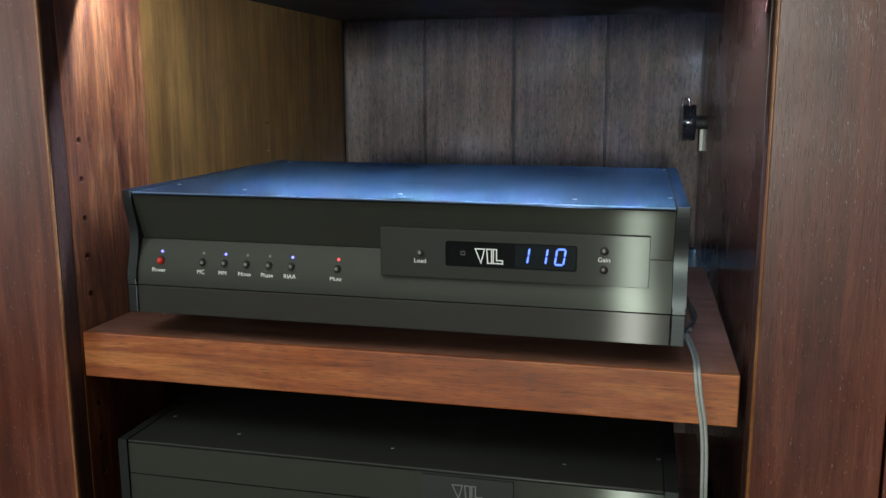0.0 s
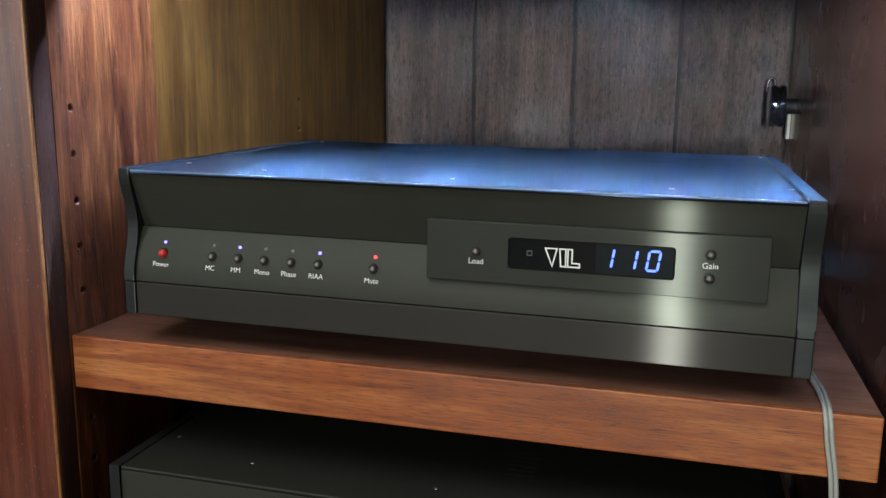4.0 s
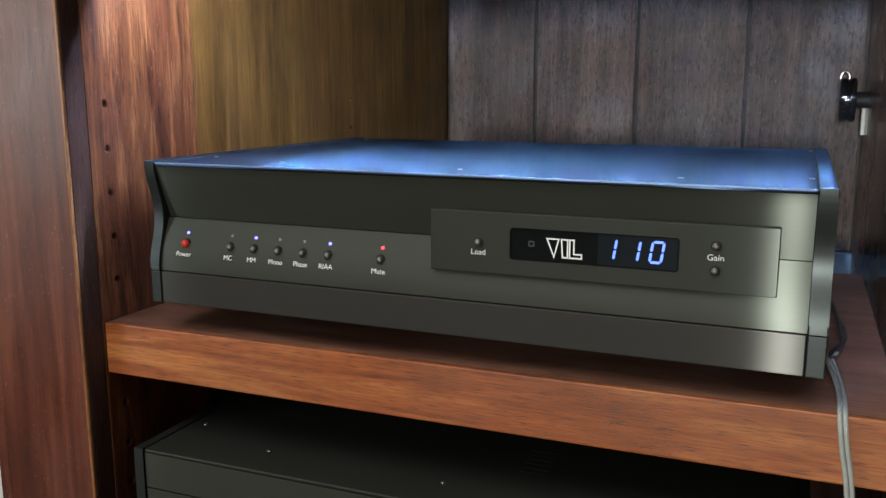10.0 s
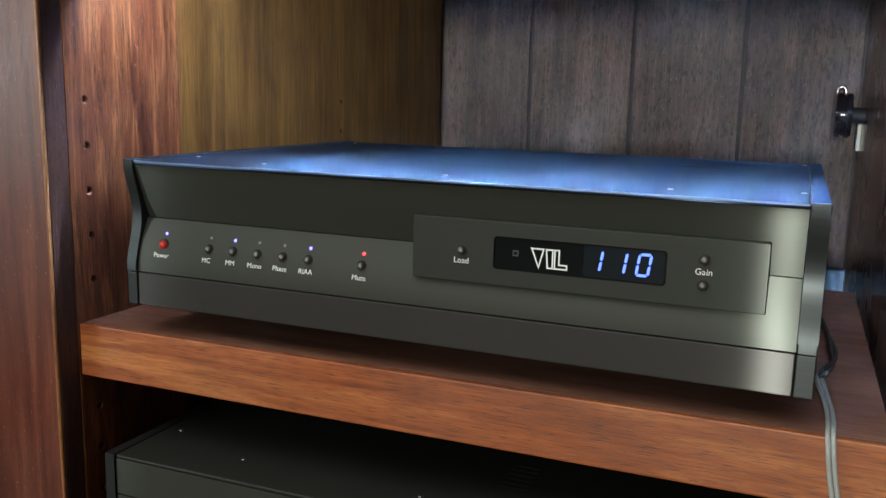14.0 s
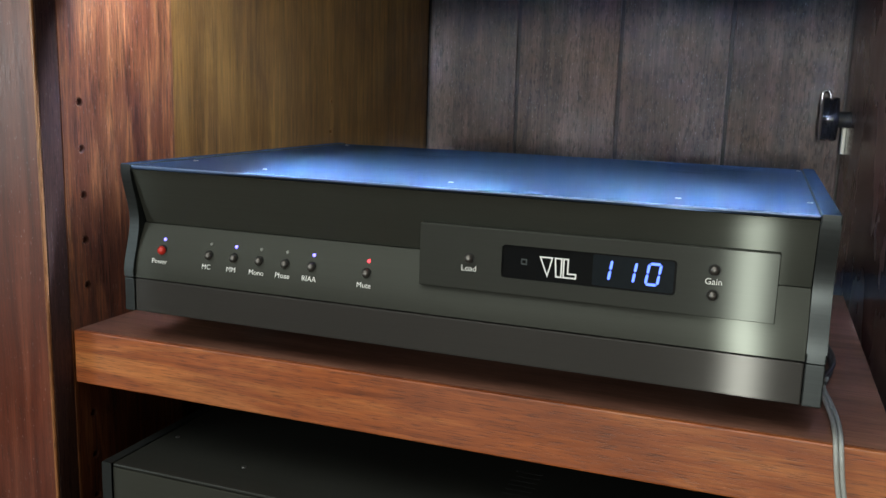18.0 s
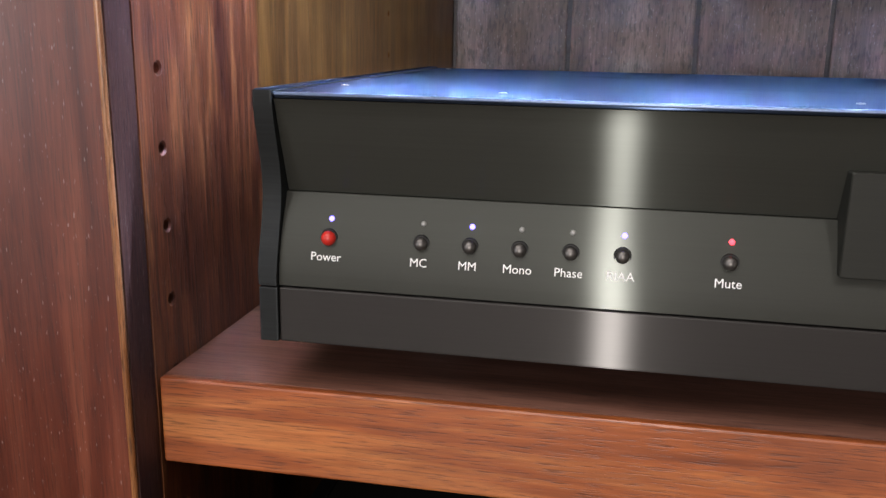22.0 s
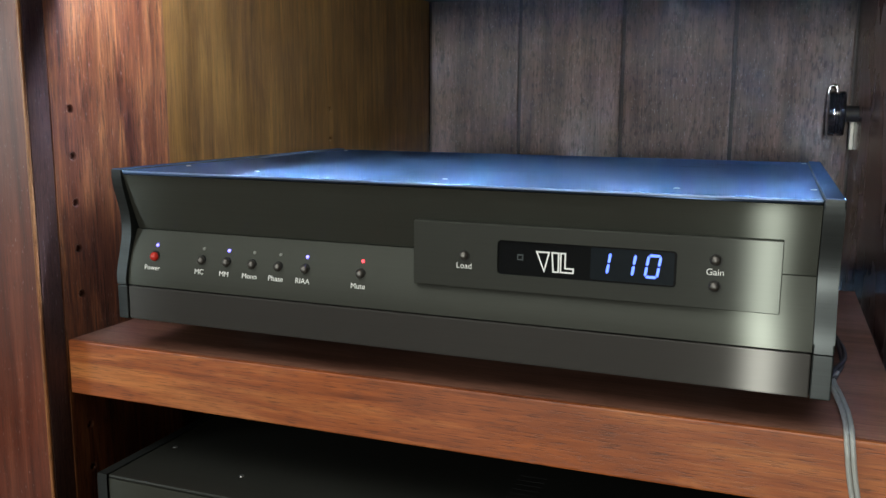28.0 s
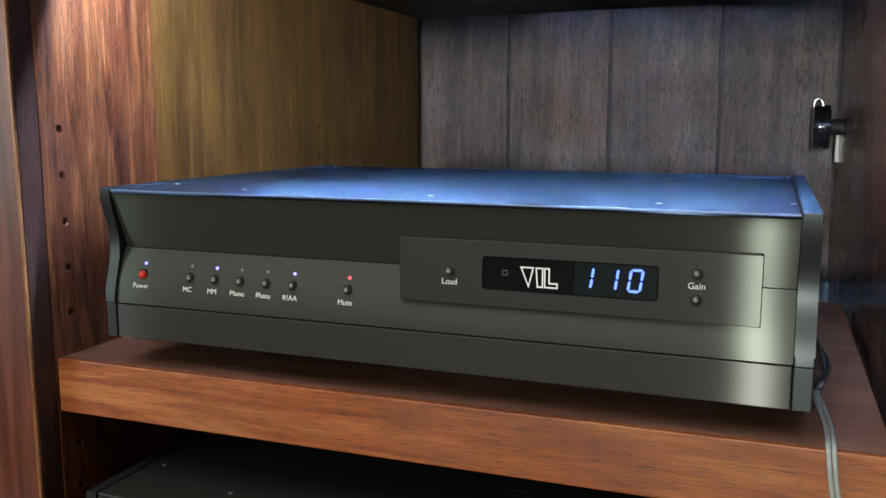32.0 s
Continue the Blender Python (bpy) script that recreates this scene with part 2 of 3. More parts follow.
# colour of the highlight line along the lid's front edge
LID_EDGE = plain("lid_edge_highlight", (0.15, 0.20, 0.30), 0.42, 1.0)
# unlit copy of the lid metal, for the unit the strip doesn't reach
UNLIT_LID = brushed("unlit_lid", (0.032, 0.033, 0.029), (0.045, 0.047, 0.043), rough=0.35, stretch=0.5, share=0.4)
CHASSIS = plain("black_chassis", (0.02, 0.02, 0.021), 0.55)
BLACK = plain("matt_black", (0.012, 0.012, 0.012), 0.6)
BUTTON = plain("dark_steel_button", (0.17, 0.16, 0.15), 0.42, 0.9)
RED_BUTTON = plain("red_button_plastic", (0.60, 0.028, 0.018), 0.35, 0.0, 0.25)
SCREW = plain("steel_screw", (0.42, 0.42, 0.43), 0.35, 1.0)
INK = plain("white_print", (0.92, 0.92, 0.90), 0.5, grain=0.02)
GREY_INK = plain("grey_print", (0.16, 0.17, 0.155), 0.5, grain=0.02)
SMOKED = plain("smoked_display_glass", (0.006, 0.007, 0.008), 0.06, 0.0, 0.5)
GHOST = plain("faint_square_grey", (0.030, 0.040, 0.042), 0.4)
GHOST_BLUE = plain("dark_blue_filter", (0.012, 0.016, 0.020), 0.10)
DIGIT = glow("display_digit_blue", (0.09, 0.17, 1.0), 3.0)
LED_BLUE = glow("indicator_blue", (0.20, 0.17, 1.0), 4.0)
LED_RED = glow("indicator_red", (1.0, 0.05, 0.07), 3.4)
LED_OFF = plain("indicator_unlit", (0.34, 0.34, 0.32), 0.3)
STRIP_LIGHT = glow("strip_diode_white", (0.45, 0.62, 1.0), LED_POWER)
_n = STRIP_LIGHT.node_tree          # no two diodes are equally bright
_info, _span = _n.nodes.new("ShaderNodeObjectInfo"), _n.nodes.new("ShaderNodeMapRange")
_span.inputs["To Min"].default_value, _span.inputs["To Max"].default_value = 0.45 * LED_POWER, 1.55 * LED_POWER
_n.links.new(_info.outputs["Random"], _span.inputs["Value"])
_n.links.new(_span.outputs["Result"], _n.nodes["Principled BSDF"].inputs["Emission Strength"])
STRIP_LIGHT.cycles.emission_sampling = "FRONT"
CHROME = plain("polished_chrome", (0.85, 0.85, 0.86), 0.08, 1.0, grain=0.01)
GLOSS_BLACK = plain("gloss_black_plastic", (0.010, 0.010, 0.011), 0.14, 0.0, 0.7)
WHITE = plain("white_plastic", (0.80, 0.80, 0.74), 0.4)
CORD = plain("grey_cord_jacket", (0.40, 0.41, 0.39), 0.35, 0.0, 0.3)
# same cord; its blue-lit shade behind the unit is put into the colour
CORD_SHADED = plain("shaded_cord_jacket", (0.022, 0.024, 0.032), 0.4, 0.0, 0.3)
RUBBER = plain("black_rubber", (0.015, 0.015, 0.015), 0.8)
# the blue of the strip light is put into this pale colour
PALE = plain("blue_lit_cleat", (0.20, 0.30, 0.40), 0.5)
PLASTER = plain("room_plaster", (0.72, 0.71, 0.68), 0.9)
FLOORING = wood("room_floor_wood", (0.07, 0.04, 0.02), (0.11, 0.07, 0.04), (0.16, 0.1, 0.06), grain="y", rough=0.75, coat=0.0, gloss=0.15)
ALLOY = plain("strip_channel_alloy", (0.5, 0.5, 0.5), 0.4, 1.0)

# ---- mesh helpers ----


def part(name, bm, material, parent=None, label="", smooth=False):
    mesh = bpy.data.meshes.new(name)
    bmesh.ops.recalc_face_normals(bm, faces=bm.faces)
    for f in bm.faces:
        f.smooth = bool(smooth)
    bm.to_mesh(mesh)
    bm.free()
    if smooth:
        mesh.set_sharp_from_angle(angle=radians(60 if smooth is True else smooth))
    mesh.materials.append(material)
    ob = new(name, mesh)
    ob.parent = parent
    if label:
        ob["label"] = label
    return ob


def shared(name, mesh, parent, at):
    """One more object on a mesh that is there already."""
    ob = new(name, mesh)
    ob.parent = parent
    ob.location = at
    return ob


def thing(name, at, label, category, group="", kind=""):
    """An Empty at a thing's base; its parts are built in world places and keep them."""
    ob = new(name)
    ob.location = at
    ob.empty_display_size = 0.05
    return tagged(ob, label, category, group, kind)


def settle(root):
    """Moves the parts' meshes into their thing's own frame."""
    shift = Matrix.Translation(-root.location)
    done = set()
    for ob in root.children:
        if ob.data and ob.data.name not in done and ob.location.length == 0:
            ob.data.transform(shift)
            done.add(ob.data.name)
            for sub in ob.children:
                if sub.data and sub.data.name not in done:
                    sub.data.transform(shift)
                    done.add(sub.data.name)


def box(x0, x1, y0, y1, z0, z1, bevel=0.0, segments=2):
    bm = bmesh.new()
    bmesh.ops.create_cube(bm, size=1.0)
    bmesh.ops.scale(bm, vec=(x1 - x0, y1 - y0, z1 - z0), verts=bm.verts)
    bmesh.ops.translate(bm, vec=((x0 + x1) / 2, (y0 + y1) / 2, (z0 + z1) / 2), verts=bm.verts)
    if bevel:
        bmesh.ops.bevel(bm, geom=bm.edges[:], offset=bevel, segments=segments, affect="EDGES", profile=0.6)
    return bm


def extrude_profile(points, axis, a, b, bevel=0.0):
    """A prism of a closed outline. axis 'x': points are (y, z); axis 'y': points are (x, z); axis 'z': points are (x, y)."""
    bm = bmesh.new()
    place = {"x": lambda p, s: (s, p[0], p[1]), "y": lambda p, s: (p[0], s, p[1]), "z": lambda p, s: (p[0], p[1], s)}[axis]
    low, high = [bm.verts.new(place(p, a)) for p in points], [bm.verts.new(place(p, b)) for p in points]
    ends = [bm.faces.new(low), bm.faces.new(high[::-1])]
    for i in range(len(points)):
        j = (i + 1) % len(points)
        bm.faces.new((low[i], high[i], high[j], low[j]))
    if bevel:
        edges = list({e for f in ends for e in f.edges})
        bmesh.ops.bevel(bm, geom=edges, offset=bevel, segments=2, affect="EDGES", profile=0.6)
    return bm


def lathe(profile, axis, at, segments=20):
    """Turns (radius, height) pairs round an axis through at; heights run along the axis."""
    bm = bmesh.new()
    turn = {"z": lambda r, h, c, s: (r * c, r * s, h), "y": lambda r, h, c, s: (r * c, h, r * s), "x": lambda r, h, c, s: (h, r * c, r * s)}[axis]
    rings = []
    for r, h in profile:
        if r < 1e-7:
            rings.append([bm.verts.new(Vector(turn(0, h, 0, 0)) + Vector(at))])
        else:
            rings.append([bm.verts.new(Vector(turn(r, h, math.cos(2 * math.pi * k / segments), math.sin(2 * math.pi * k / segments))) + Vector(at)) for k in range(segments)])
    for lo, hi in zip(rings, rings[1:]):
        for k in range(segments):
            j = (k + 1) % segments
            ring = [lo[k % len(lo)], lo[j % len(lo)], hi[j % len(hi)], hi[k % len(hi)]]
            ring = list(dict.fromkeys(ring))
            if len(ring) > 2:
                bm.faces.new(ring)
    return bm


def tube(points, radius, steps=8, sides=10):
    """A round cord through the points."""
    p = [Vector(q) for q in points]
    p = [2 * p[0] - p[1]] + p + [2 * p[-1] - p[-2]]
    line = []
    for a, b, c, d in zip(p, p[1:], p[2:], p[3:]):
        for k in range(steps):
            t = k / steps
            line.append(0.5 * (2 * b + (c - a) * t + (2 * a - 5 * b + 4 * c - d) * t * t + (3 * b - a - 3 * c + d) * t ** 3))
    line.append(p[-2])
    bm, rings, up = bmesh.new(), [], Vector((1, 0, 0))
    for i, q in enumerate(line):
        way = (line[min(i + 1, len(line) - 1)] - line[max(i - 1, 0)]).normalized()
        u = (up - way * up.dot(way)).normalized()
        v = way.cross(u)
        up = u
        rings.append([bm.verts.new(q + radius * (math.cos(2 * math.pi * k / sides) * u + math.sin(2 * math.pi * k / sides) * v)) for k in range(sides)])
    for lo, hi in zip(rings, rings[1:]):
        for k in range(sides):
            j = (k + 1) % sides
            bm.faces.new((lo[k], lo[j], hi[j], hi[k]))
    bm.faces.new(rings[0])
    bm.faces.new(rings[-1])
    return bm


def rounded(x0, x1, z0, z1, r, n=5):
    """A rounded rectangle as (x, z) points."""
    out = []
    for cx, cz, a in ((x1 - r, z1 - r, 0), (x0 + r, z1 - r, 90), (x0 + r, z0 + r, 180), (x1 - r, z0 + r, 270)):
        for k in range(n + 1):
            w = radians(a + 90 * k / n)
            out.append((cx + r * math.cos(w), cz + r * math.sin(w)))
    return out


def lettering(name, text, x, y, z, height, material, parent, lean=0.0):
    """Printed words on an upright face, centred on x, with their foot at z."""
    data = bpy.data.curves.new(name, "FONT")
    data.body, data.size, data.align_x, data.extrude, data.resolution_u, data.offset = text, height / 0.70, "CENTER", 0.00004, 3, 0.0
    ob = new(name, data)
    mesh = bpy.data.meshes.new_from_object(ob.evaluated_get(bpy.context.evaluated_depsgraph_get()))
    bpy.data.objects.remove(ob)
    mesh.transform(pose(x, y, z, 90 - lean))
    mesh.name = name
    mesh.materials.clear()
    mesh.materials.append(material)
    out = new(name, mesh)
    out.parent = parent
    return out


# ---- unseen room behind the camera, pale walls added to bounce light ----
X0, X1 = -0.273, 0.260          # the cabinet's inner sides
BACKY, TOPZ = 0.676, 1.303      # its back and the underside of its top
FACEY = -0.020                  # front of the face frame


def setting(name, bm, material, label):
    return tagged(part(name, bm, material), label, kind="structure")


setting("floor", box(-3.0, 3.0, -18.0, 0.72, -0.1, 0.0), FLOORING, "brown wooden room floor")
setting("ceiling", box(-3.0, 3.0, -18.0, 0.72, 2.7, 2.8), PLASTER, "plain room ceiling")
setting("wall_north", box(-3.0, 3.0, 0.72, 0.82, 0.0, 2.7), PLASTER, "plain wall behind the cabinet")
setting("wall_south", box(-3.0, 3.0, -18.1, -18.0, 0.0, 2.7), PLASTER, "plain far wall of the room")
setting("wall_east", box(3.0, 3.1, -18.0, 0.72, 0.0, 2.7), PLASTER, "plain side wall of the room")
setting("wall_west", box(-3.1, -3.0, -18.0, 0.72, 0.0, 2.7), PLASTER, "plain side wall of the room")

# unseen window: frame added round the lamp, the wall has no opening
win = thing("window_1", (-3.0, -2.60, 0.52), "assumed tall pale window frame on the side wall of the room", "window", kind="structure")
for y0, y1, z0, z1 in ((-3.25, -3.17, 0.52, 2.38), (-2.03, -1.95, 0.52, 2.38), (-3.17, -2.03, 0.52, 0.59), (-3.17, -2.03, 2.31, 2.38), (-2.62, -2.58, 0.59, 2.31)):
    part("window_frame", box(-2.999, -2.96, y0, y1, z0, z1, 0.004), WHITE, win)
settle(win)

# ---- the cabinet ----
cabinet = thing("cabinet", (0, 0.3, 0), "dark mahogany media cabinet with open shelves and peg holes", "cabinet")
HOLES = [1.1595 - 0.0325 * k for k in range(13)]


def drilled(x, facing, y0, y1, yh, z0, z1, depth=0.0034, r=0.0024, thick=0.018):
    """An upright panel with a row of peg holes drilled into its inner face."""
    bm = bmesh.new()
    v = {}

    def vert(y, z, d=0.0):
        key = (round(y, 5), round(z, 5), round(d, 5))
        if key not in v:
            v[key] = bm.verts.new((x - facing * d, y, z))
        return v[key]

    h = 0.006
    zs = [z0] + [c for z in sorted(HOLES) if z0 + h < z < z1 - h for c in (z - h, z + h)] + [z1]
    ys = [y0, yh - h, yh + h, y1]
    for ya, yb in zip(ys, ys[1:]):
        for za, zb in zip(zs, zs[1:]):
            if ya == yh - h and abs(zb - za - 2 * h) < 1e-6:
                zc, outer, rim, inner, deep = (za + zb) / 2, [], [], [], []
                for k in range(16):
                    c, s = math.cos(math.pi * k / 8), math.sin(math.pi * k / 8)
                    m = h / max(abs(c), abs(s))
                    outer.append(vert(yh + m * c, zc + m * s))
                    rim.append(vert(yh + (r + 0.0009) * c, zc + (r + 0.0009) * s))
                    inner.append(vert(yh + r * c, zc + r * s, 0.0008))
                    deep.append(vert(yh + r * c, zc + r * s, depth))
                for k in range(16):
                    j = (k + 1) % 16
                    bm.faces.new((outer[k], outer[j], rim[j], rim[k]))
                    bm.faces.new((rim[k], rim[j], inner[j], inner[k]))
                    bm.faces.new((inner[k], inner[j], deep[j], deep[k]))
                bm.faces.new(deep)
            else:
                bm.faces.new((vert(ya, za), vert(yb, za), vert(yb, zb), vert(ya, zb)))
    back = [bm.verts.new((x - facing * thick, y, z)) for y, z in ((y0, z0), (y1, z0), (y1, z1), (y0, z1))]
    front = [vert(y0, z0), vert(y1, z0), vert(y1, z1), vert(y0, z1)]
    bm.faces.new(back)
    for k in range(4):
        j = (k + 1) % 4
        bm.faces.new((front[k], front[j], back[j], back[k]))
    return bm


def frame_stile(x0, x1, inner):
    """A face-frame stile: its board, the pale bead on its inner edge and the dark return behind that."""
    s = part("stile", box(x0, x1, FACEY, -0.0004, 0.10, 1.72, 0.0012), STILE, cabinet, "reddish brown mahogany face-frame stile")
    way = 1 if inner > x0 + 0.01 else -1
    part("bead", lathe([(0.0, 0.102), (0.0014, 0.102), (0.0014, 1.718), (0.0, 1.718)], "z", (inner - way * 0.0009, FACEY + 0.0009, 0), 12), BEAD, s, "pale bead along the stile's edge", smooth=True)
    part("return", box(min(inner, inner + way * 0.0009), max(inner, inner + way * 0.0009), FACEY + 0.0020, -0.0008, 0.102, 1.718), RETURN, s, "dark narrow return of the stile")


frame_stile(X0 - 0.088, X0 - 0.0012, X0 - 0.0012)
frame_stile(X1 + 0.0012, X1 + 0.0855, X1 + 0.0012)
part("top_rail", box(X0 - 0.001, X1 + 0.0003, FACEY + 0.001, -0.0004, 1.306, 1.40, 0.001), STILE, cabinet)
part("post", drilled(X0, 1, 0.0, 0.1195, 0.0168, 0.12, TOPZ, thick=0.02), POST, cabinet, "reddish mahogany post drilled with peg holes")
part("side_panel", drilled(X0 - 0.0015, 1, 0.1200, BACKY, 0.391, 0.12, TOPZ, r=0.0020, thick=0.018), OLIVE, cabinet, "yellowish brown veneered side panel")
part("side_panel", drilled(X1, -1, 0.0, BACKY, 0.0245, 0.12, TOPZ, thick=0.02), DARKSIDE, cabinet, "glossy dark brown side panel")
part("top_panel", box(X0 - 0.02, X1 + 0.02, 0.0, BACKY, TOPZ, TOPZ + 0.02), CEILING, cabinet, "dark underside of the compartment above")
part("outer_side", box(X0 - 0.10, X0 - 0.09, -0.018, BACKY + 0.02, 0.10, 1.72), STILE, cabinet)
part("outer_side", box(X1 + 0.088, X1 + 0.098, -0.018, BACKY + 0.02, 0.10, 1.72), STILE, cabinet)
part("cabinet_top", box(X0 - 0.11, X1 + 0.11, -0.03, BACKY + 0.03, 1.72, 1.75, 0.003), STILE, cabinet)
part("plinth", box(X0 - 0.09, X1 + 0.088, 0.02, BACKY + 0.02, 0.0, 0.12), STILE, cabinet)
part("cabinet_door", box(X0 - 0.001, X1 + 0.0003, FACEY + 0.001, -0.0004, 0.12, 0.70, 0.002), STILE, cabinet)
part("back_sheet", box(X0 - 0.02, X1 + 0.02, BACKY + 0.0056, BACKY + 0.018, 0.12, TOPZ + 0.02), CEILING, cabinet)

# four broad back boards with open joints between them
CUTS = [X0, -0.1448, -0.0090, 0.1258, X1]
for xa, xb in zip(CUTS, CUTS[1:]):
    part("board", box(xa + 0.0024, xb - 0.0024, BACKY, BACKY + 0.0050, 0.972, TOPZ, 0.0016), BACK, cabinet)
    part("board", box(xa + 0.0012, xb - 0.0012, BACKY, BACKY + 0.0050, 0.13, 0.936, 0.0016), BACK, cabinet)
# guessed cleat for the blue-lit band below the boards
part("cleat", box(X0, X1, BACKY - 0.006, BACKY + 0.0050, 0.938, 0.970, 0.001), PALE, cabinet, "pale cleat along the back with blue light in its colour")
settle(cabinet)


def shelf(z, thick, y1, label):
    root = thing("shelf", (0, 0.19, z - thick), label, "shelf", "cabinet shelves")
    part("front_lipping", box(X0 + 0.0012, 0.2548, 0.0, 0.0042, z - thick, z, 0.0011), SHELF, root, "solid reddish front lipping with a bright top edge")
    part("board", box(X0 + 0.0014, 0.2546, 0.0043, y1, z - thick + 0.0003, z - 0.0001, 0.0002), SHELF_TOP, root, "duller brown veneered board with grey sheen in its colour")
    settle(root)


shelf(1.0, 0.0385, 0.388, "thick reddish mahogany shelf carrying the phono preamplifier")
shelf(0.800, 0.0385, 0.388, "thick reddish mahogany shelf carrying the power supply")

# ---- strip of small diodes behind the front edge of the top ----
strip = thing("led_strip", (0, 0.040, TOPZ), "cool white diode strip in an alloy channel under the cabinet top", "light strip")
part("channel", extrude_profile([(0.0335, TOPZ), (0.0335, TOPZ - 0.018), (0.0347, TOPZ - 0.018), (0.0347, TOPZ - 0.002), (0.0460, TOPZ - 0.002), (0.0460, TOPZ)], "x", X0 + 0.004, X1 - 0.004), ALLOY, strip)
settle(strip)
diode = part("diode", box(-0.002, 0.002, -0.002, 0.002, -0.0019, 0.0), STRIP_LIGHT, strip)
for k in range(31):
    at = Vector((X0 + 0.0115 + 0.0170 * k, 0.0402, TOPZ - 0.0022)) - strip.location
    if k == 0:
        diode.location = at
    else:
        shared("diode", diode.data, strip, at)

# ---- the two units ----
UX0, UX1 = -0.2262, 0.2155      # outer width of a unit


def front_outline(y, z, high):
    """The unit's front from its top edge to the seam, as (y, z): it leans in, then swells out again."""
    upper = [(y + 0.0140 * (k / 8) ** 1.1, z + high - (high - 0.0600) * k / 8) for k in range(9)]
    lower = [(y + 0.0122 - 0.0112 * math.sin(0.5 * math.pi * k / 14), z + 0.0600 - 0.0362 * k / 14) for k in range(15)]
    return upper, lower


def unit_body(root, y, z, high, deep, cap_label, flat=False):
    """Lid, chassis, end caps, lower bar and feet that both units share. z is the underside."""
    jl, jr = UX0 + 0.0078, UX1 - 0.0098
    upper, lower = front_outline(y, z, high)
    if flat:
        upper = [(y + 0.0004, z + high), (y + 0.0004, z + 0.0716)]
        lower = [(y + 0.0004, z + 0.0709), (y + 0.0004, z + 0.0238)]
    back = y + 0.030
    part("front_upper", extrude_profile([(back, z + high - 0.0027)] + [(a, min(b, z + high - 0.0027)) for a, b in upper] + [(back, upper[-1][1])], "x", jl + 0.0003, jr - 0.0003), FRONT, root, smooth=15)
    lower_part = part("front_panel", extrude_profile([(back, lower[0][1] - 0.0003)] + [(a, b - 0.0003) for a, b in lower] + [(back, lower[-1][1] - 0.0003)], "x", jl + 0.0003, jr - 0.0003), FRONT, root, "brushed black curved control panel", smooth=15)
    part("lower_bar", box(jl + 0.0003, jr - 0.0003, y + 0.0006, back, z, z + 0.0226, 0.0007), BAR, root, "brushed dark lower bar")
    part("chassis", box(UX0 + 0.002, UX1 - 0.002, back, y + deep - 0.002, z + 0.002, z + high - 0.0028), CHASSIS, root)
    part("lid", box(jl + 0.0002, jr - 0.0002, y + 0.0003, y + deep, z + high - 0.0025, z + high, 0.0011, 3), UNLIT_LID if flat else BLUE_LIT_LID, root, "matt black top plate, same metal without the blue light" if flat else "brushed anodised top plate with the strip's blue light in its sheen", smooth=40)
    # thin strip added to carry the edge highlight
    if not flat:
        part("lid_edge", box(jl + 0.0004, jr - 0.0004, y - 0.0002, y + 0.0009, z + high - 0.0015, z + high + 0.0001, 0.0005, 3), LID_EDGE, root, "front edge of the top plate with its highlight in the colour", smooth=40)
    span = high + 0.0006 - 0.0236
    outline = [(y + deep, z + high + 0.0006), (y + deep, z + 0.0236)]
    for k in range(17):
        u = k / 16
        outline.append((y - 0.0012 + (0.0 if flat else 0.0075) * math.sin(math.pi * u) ** 2, z + 0.0236 + span * u))
    for a, b in ((UX0, jl), (jr, UX1)):
        part("end_cap", extrude_profile(outline, "x", a, b, 0.0007), CAP, root, cap_label, smooth=15)
        # strip added so the cap's top shows the blue light
        if not flat:
            part("cap_top", box(a + 0.0006, b - 0.0006, y - 0.0006, y + deep - 0.0008, z + high + 0.0005, z + high + 0.0010, 0.0002), BLUE_LIT_LID, root, "thin strip on the end cap with blue light in its sheen")
        part("cap_foot", box(a, b, y - 0.0006, y + deep, z, z + 0.0228, 0.0007), CAP, root)
    for xx in (UX0 + 0.060, UX1 - 0.060):
        for yy in (y + 0.085, y + deep - 0.05):
            part("foot", lathe([(0.0, -0.0185), (0.015, -0.0185), (0.017, -0.016), (0.018, 0.0), (0.0, 0.0)], "z", (xx, yy, z)), RUBBER, root, smooth=False)
    first = None
    for xx, yy in ((-0.2070, 0.055), (-0.1345, 0.031), (-0.0025, 0.031), (0.1330, 0.031), (0.2025, 0.055), (-0.2070, deep - 0.02), (0.2025, deep - 0.02)):
        at = (xx, y + yy, z + high)
        if first is None:
            bm = lathe([(0.0, -0.0006), (0.0007, -0.0006), (0.0008, 0.0003), (0.0014, 0.0004), (0.0017, 0.0002), (0.0019, -0.0002)], "z", (0, 0, 0), 14)
            first = part("screw", bm, SCREW, root, smooth=True)
            first.location = Vector(at) - root.location
        else:
            shared("screw", first.data, root, Vector(at) - root.location)
    return lower_part


def surface_y(z_above, y, high):
    """How far back the control panel's face is at a height above the underside."""
    _, lower = front_outline(y, 0.0, high)
    for (ya, za), (yb, zb) in zip(lower, lower[1:]):
        if zb <= z_above <= za:
            return ya + (yb - ya) * (za - z_above) / (za - zb)
    return y


